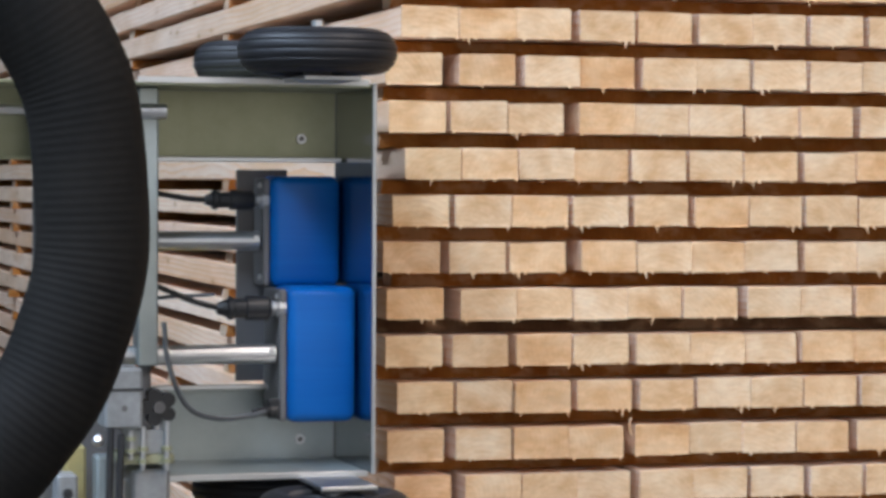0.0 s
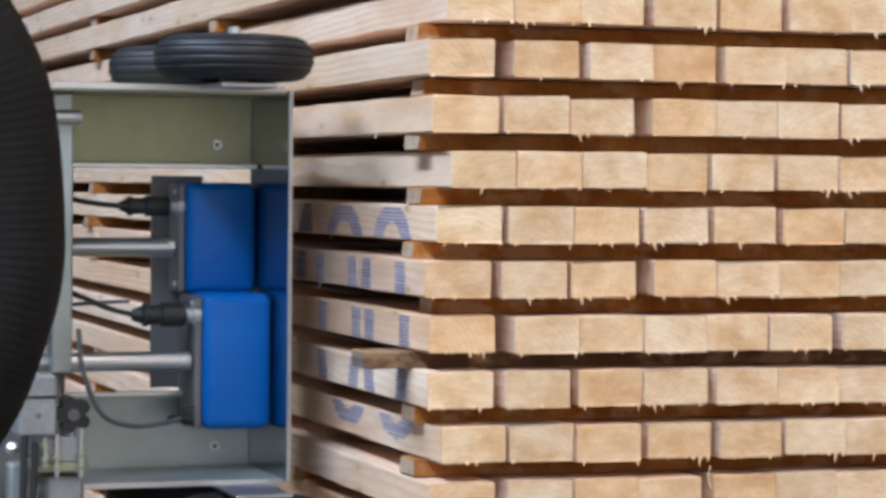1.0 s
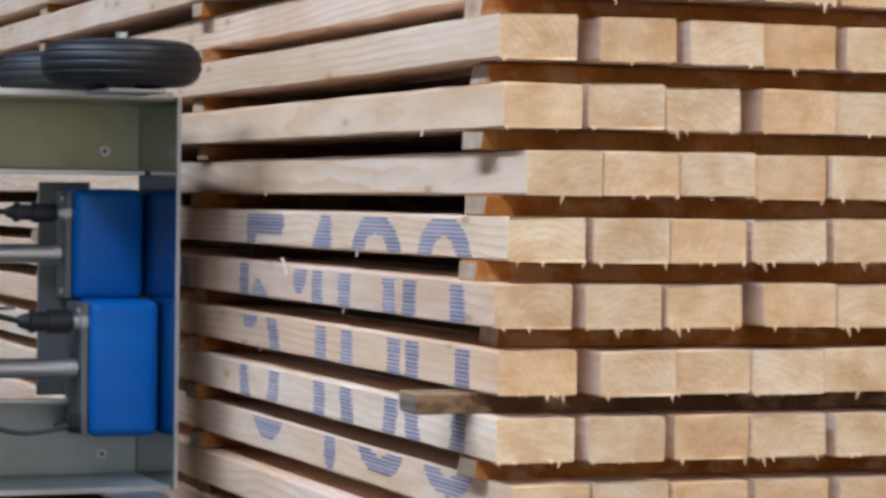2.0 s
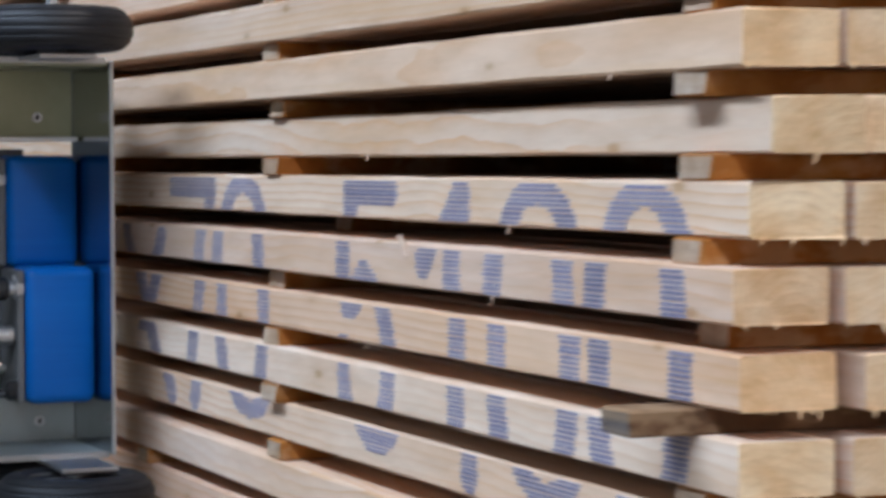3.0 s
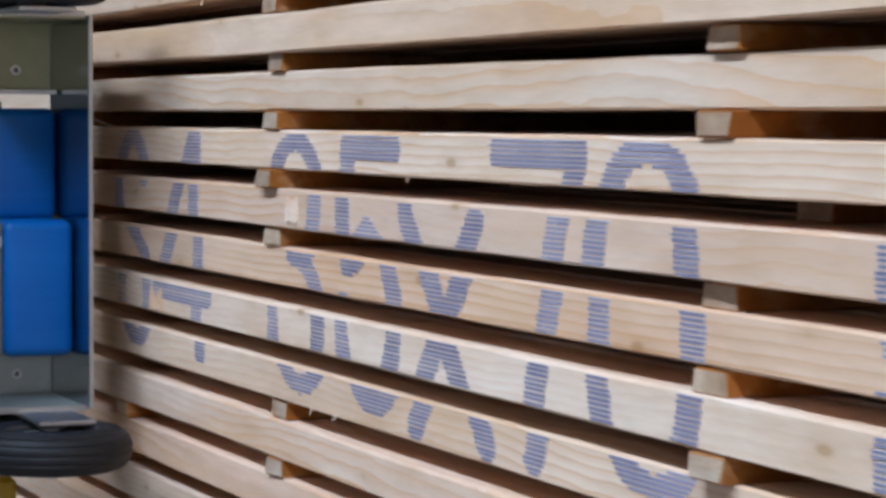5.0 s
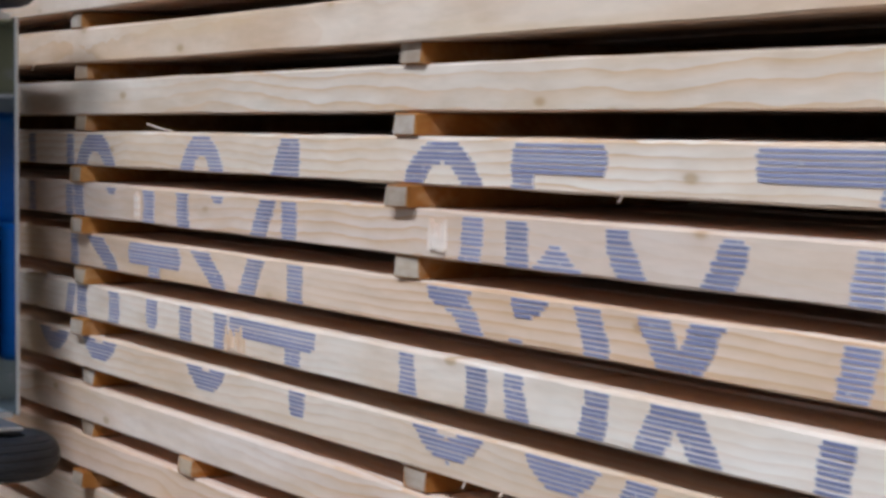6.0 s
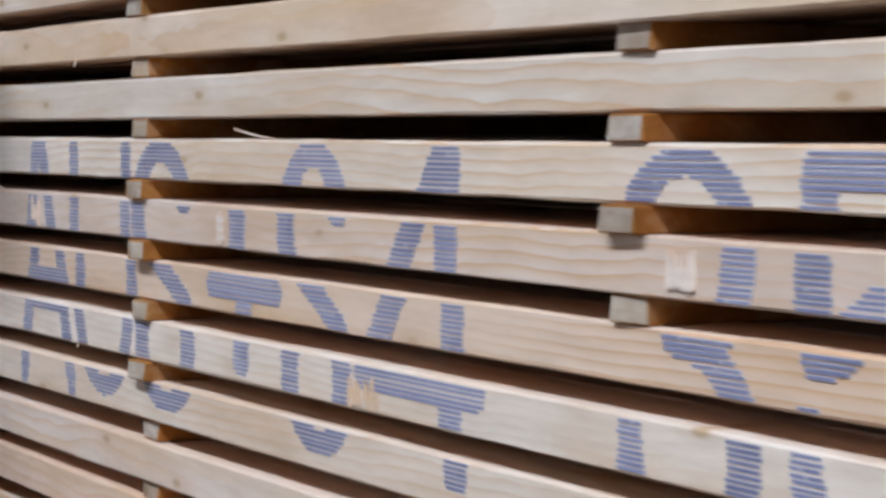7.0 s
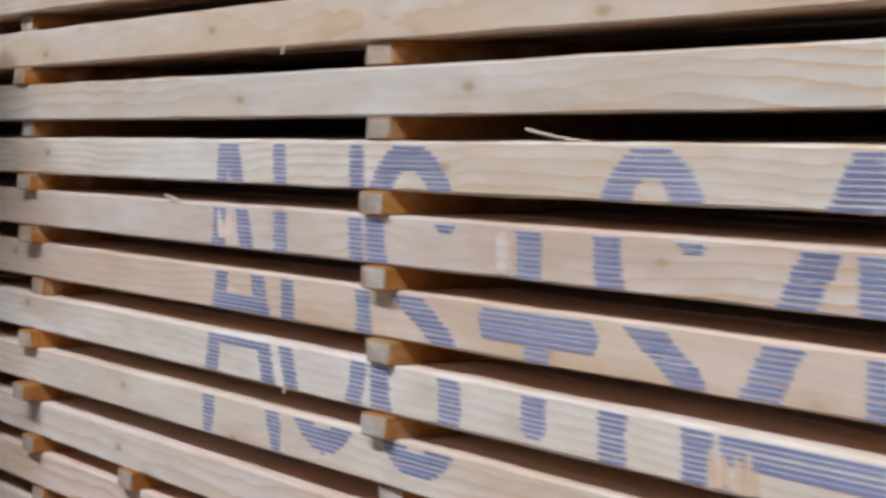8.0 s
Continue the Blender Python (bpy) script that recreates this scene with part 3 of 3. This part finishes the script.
part("top_rail", rod((0.07, 0.62, z(97)), (0.07, 0.268, z(97)), 0.0055, n=16), ALU, mach, "thin bright rail")
part("rail_end", rod((0.07, 0.290, z(97)), (0.07, 0.259, z(97)), 0.009, n=16), ALU, mach)
part("mounting_plate", box(0.232, 0.238, 0.075, 0.140, z(-236), z(30), 0.001), GREY, mach, "dark grey mounting plate")


def head(x, y0, y1, z0, z1):
    h = part("print_head", box(x, x + 0.10, y0, y1, z0, z1, 0.012, seg=4), BLUE, mach, "blue anodised print head", True)
    part("end_plate", box(x + 0.004, x + 0.098, y1 + 0.0005, y1 + 0.009, z0 + 0.002, z1 - 0.003, 0.002), GREY, h, "dark grey end plate")
    for zs in (z0 + 0.012, z1 - 0.012):
        part("end_screw", hexbolt((x + 0.02, y1 + 0.009, zs), 0.003, 0.003, (0, 1, 0)), ALU, h)
    return h


head(0.172, 0.0195, 0.109, z(-116), z(22))
head(0.090, 0.0195, 0.1055, z(-277), z(-112.5))
for x, y, zz, yl in ((0.19, 0.1215, -58.5, 0.262), (0.11, 0.118, -194, 0.332)):
    t = part("support_tube", rod((x, y, z(zz)), (x, yl, z(zz)), 0.0118, n=24), ALU, mach, "bright aluminium support tube", True)
    part("clamp_screw", rod((x - 0.0115, y + 0.006, z(zz + 4)), (x - 0.0165, y + 0.006, z(zz + 4)), 0.0035, n=8), ALU, t)


def plug(x, y0, y1, zz, r, cable):
    p = part("cable_plug", lathe([(r * 0.75, y0), (r, y0 + 0.004), (r, y0 + 0.03), (r * 0.8, y0 + 0.032), (r * 0.8, y0 + 0.045), (r * 0.95, y0 + 0.047),
                                  (r * 0.95, y0 + 0.052), (r * 0.7, y0 + 0.054), (r * 0.7, y1 - 0.01), (r * 0.45, y1)], (x, 0, z(zz)), "y", 18), PLASTIC, mach, "black moulded cable plug", True)
    part("plug_nut", lathe([(r * 0.6, y0 - 0.019), (r * 0.85, y0 - 0.017), (r * 0.85, y0 - 0.009), (r * 0.6, y0 - 0.007), (r * 0.6, y0 - 0.003), (r * 0.8, y0)], (x, 0, z(zz)), "y", 12), ALU, p)
    part("plug_cable", tube([(x, y1 - 0.004, z(zz))] + cable, 0.0035), PLASTIC, p, "", True)
    return p


plug(0.185, 0.128, 0.190, -8, 0.0128, [(0.185, 0.213, z(-6)), (0.18, 0.25, z(0)), (0.17, 0.30, z(10))])
plug(0.105, 0.1245, 0.190, -138, 0.0150, [(0.105, 0.220, z(-129)), (0.11, 0.270, z(-109)), (0.11, 0.325, z(-101))])
part("loose_cable", tube([(0.03, 0.268, z(-150)), (0.03, 0.262, z(-200)), (0.03, 0.240, z(-249)), (0.04, 0.202, z(-265)), (0.07, 0.155, z(-265)), (0.10, 0.130, z(-263))], 0.0032), CABLE, mach, "grey cable in a loose loop", True)
part("thin_cable", tube([(0.12, 0.30, z(-130)), (0.12, 0.25, z(-125)), (0.12, 0.19, z(-122))], 0.0022), CABLE, mach, "", True)
k = part("cable_gland", lathe([(0.004, 0.114), (0.008, 0.117), (0.008, 0.126), (0.0055, 0.128), (0.0055, 0.141), (0.003, 0.147)], (0.10, 0, z(-263)), "y", 14), PLASTIC, mach, "", True)
part("gland_bracket", box(0.096, 0.104, 0.109, 0.129, z(-272), z(-248), 0.003), PLASTIC, k)

# clamp block, knob and lower fittings by the post
blk = part("clamp_block", box(-0.02, 0.04, 0.301, 0.345, z(-270), z(-200), 0.003), WHITE, mach, "light grey clamp block")
part("clamp_slit", box(-0.0212, -0.0195, 0.301, 0.345, z(-226), z(-223)), PLASTIC, blk)
part("clamp_bolt", hexbolt((-0.02, 0.322, z(-246)), 0.0022, 0.002), GREY, blk)
kn = bmesh.new()
for i in range(5):
    a = 2 * math.pi * i / 5
    rod((-0.012, 0.281 + 0.014 * math.cos(a), z(-246) + 0.014 * math.sin(a)), (0.012, 0.281 + 0.014 * math.cos(a), z(-246) + 0.014 * math.sin(a)), 0.0085, kn, 12)
rod((-0.010, 0.281, z(-246)), (0.014, 0.281, z(-246)), 0.014, kn, 18)
part("star_knob", kn, PLASTIC, mach, "black plastic star knob", True)
part("knob_stem", rod((0.002, 0.281, z(-262)), (0.002, 0.281, z(-300)), 0.007, n=14), ALU, mach)
brk = part("lower_bracket", box(-0.01, 0.06, 0.262, 0.325, z(-312), z(-300), 0.002), ZINC, mach, "galvanised angle bracket")
part("bracket_web", box(-0.01, -0.005, 0.268, 0.320, z(-300), z(-272), 0.001), WHITE, brk)
part("lower_block", box(-0.006, 0.05, 0.266, 0.312, z(-372), z(-318), 0.005), WHITE, mach, "light grey block below the bracket")
for y, zt in ((0.338, -268), (0.326, -275)):
    part("clamp_lever", rod((-0.02, y, z(zt)), (-0.03, y + 0.004, z(-380)), 0.0042, n=10), PLASTIC, mach, "black lever")
for y, zt, zb in ((0.272, -262, -318), (0.300, -268, -318), (0.314, -272, -306)):
    st = part("threaded_stud", rod((-0.014, y, z(zb)), (-0.014, y, z(zt)), 0.0032, n=10), ALU, mach, "bright threaded stud")
    for zn in (zb + 8, zb + 22):
        part("hex_nut", rod((-0.014, y, z(zn)), (-0.014, y, z(zn + 5)), 0.0065, n=6), ZINC, st)
part("knob_cap", rod((-0.0125, 0.281, z(-246)), (-0.0165, 0.281, z(-246)), 0.007, n=14), GREY, mach)
part("ball_end", lathe([(0.0005, -0.008), (0.006, -0.005), (0.008, 0), (0.006, 0.005), (0.0005, 0.008)], (-0.02, 0.352, z(-282)), "z", 16), ALU, mach, "", True)
part("rear_block", box(0.02, 0.07, 0.360, 0.384, z(-430), z(-292), 0.003), OCHRE, mach, "dirty yellow painted guide block")
part("front_block", box(-0.04, 0.0, 0.378, 0.402, z(-420), z(-318), 0.003), WHITE, mach, "light grey guide block")
part("yellow_foot", box(-0.015, 0.03, 0.262, 0.292, z(-430), z(-373), 0.003), YELLOW, mach, "yellow painted foot")
part("side_block", box(-0.005, 0.03, 0.330, 0.352, z(-420), z(-302), 0.003), ZINC_BLUE, mach, "blue-grey guide block")
part("front_bolt", hexbolt((-0.04, 0.390, z(-340)), 0.004, 0.004), PLASTIC, mach)
part("rear_column", box(0.10, 0.24, 0.30, 0.44, FLOOR, z(-380), 0.006), YELLOW, mach, "yellow steel machine column")
part("column_bar", box(0.12, 0.20, 0.30, 0.40, z(-380), z(160), 0.003), GREY, mach)
part("foot_plate", box(0.0, 0.36, 0.2, 0.55, FLOOR, FLOOR + 0.02, 0.003), YELLOW, mach)
part("low_guard", box(0.22, 0.55, 0.06, 0.30, z(-520), z(-440), 0.006), YELLOW, mach, "yellow guard below the wheels")


def wheel(x, y, zc, up):
    """A guide wheel lying flat, with tyre, rim, axle bolt and its arm."""
    R, T = 0.0925, 0.051
    prof = []
    for i in range(41):
        a = math.pi * (i / 40) - math.pi / 2
        c, s = math.cos(a), math.sin(a)
        groove = 0.0016 if i % 5 == 0 and 5 <= i <= 35 else 0.0
        prof.append((R - 0.027 + 0.027 * abs(c) ** 0.9 - groove, T / 2 * math.copysign(abs(s) ** 0.95, s)))
    prof = [(0.052, -T / 2 + 0.008)] + prof + [(0.052, T / 2 - 0.008)]
    w = part("guide_wheel", lathe(prof, (x, y, zc), "z", 56), RUBBER, mach, "black rubber guide wheel lying flat", True)
    part("rim", lathe([(0.012, -0.020), (0.05, -0.016), (0.053, -0.022), (0.053, 0.022), (0.05, 0.016), (0.012, 0.020)], (x, y, zc), "z", 40), GREY, w, "", True)
    part("axle", rod((x, y, zc - 0.026), (x, y, zc + 0.026), 0.009, n=16), ALU, w)
    part("axle_nut", hexbolt((x, y, zc + 0.026 * up), 0.007, 0.010, (0, 0, up)), ALU, w)
    return w


WX, WY = -0.052, 0.1045
wheel(WX, WY, z(165), 1)
wheel(0.20, 0.108, z(163), 1)
wheel(WX, WY - 0.022, z(-369), -1)
wheel(0.20, 0.108, z(-368), -1)
for zz, s, dy in ((134, 1, 0.0), (-338, -1, -0.022)):
    arm = part("wheel_arm", box(WX - 0.030, 0.12, WY - 0.045 + dy, WY + 0.022 + dy, z(zz - 2.5), z(zz + 2.5), 0.001), ALU, mach, "flat bright steel wheel arm")
    part("arm_boss", rod((WX, WY + dy, z(zz)), (WX, WY + dy, z(zz + 8 * s)), 0.016, n=18), GREY, arm)
    part("rear_arm", box(0.13, 0.24, 0.09, 0.13, z(zz - 3), z(zz + 3), 0.001), ALU, mach)

# the hose in front of the machine
hose = tagged(part("suction_hose", tube([(-0.46, 0.68, z(480)), (-0.48, 0.590, z(330)), (-0.50, 0.505, z(205)), (-0.50, 0.459, z(133)), (-0.50, 0.440, z(75)), (-0.50, 0.432, z(-18)),
                                         (-0.50, 0.435, z(-75)), (-0.50, 0.453, z(-137)), (-0.50, 0.474, z(-185)), (-0.50, 0.510, z(-235)), (-0.50, 0.58, z(-330)),
                                         (-0.48, 0.64, z(-520)), (-0.46, 0.68, 0.40), (-0.44, 0.70, 0.0)],
                                        0.0545, 60, 32, (0.0085, 0.0003)), HOSE, None, "", True),
              "thick black corrugated rubber hose hanging beside the machine", "hose")
part("hose_cuff", lathe([(0.057, 0.0), (0.060, 0.004), (0.060, 0.09), (0.056, 0.095)], (-0.44, 0.70, 0.0), "z", 32), PLASTIC, hose, "smooth black cuff", True)
part("hose_clamp", lathe([(0.0605, 0.06), (0.062, 0.062), (0.062, 0.074), (0.0605, 0.076)], (-0.44, 0.70, 0.0), "z", 32), ALU, hose, "bright clamp ring", True)


def motions():
    """The pack runs towards the camera on its conveyor."""
    walk(pack, [(t, pose(-s, 0, 0)) for t, s in TRAVEL])
    # the ink comes onto a board as it passes behind its print head
    for ob, run in printed:
        t = float(np.interp(run, [s for _, s in TRAVEL], [t for t, _ in TRAVEL]))
        if 0.1 < t < 7.9:
            dry, wet = pose(0, -0.003, 0), pose(0, 0, 0)
            walk(ob, [(0.0, dry), (t - 0.06, dry), (t + 0.06, wet), (8.0, wet)])


motions()
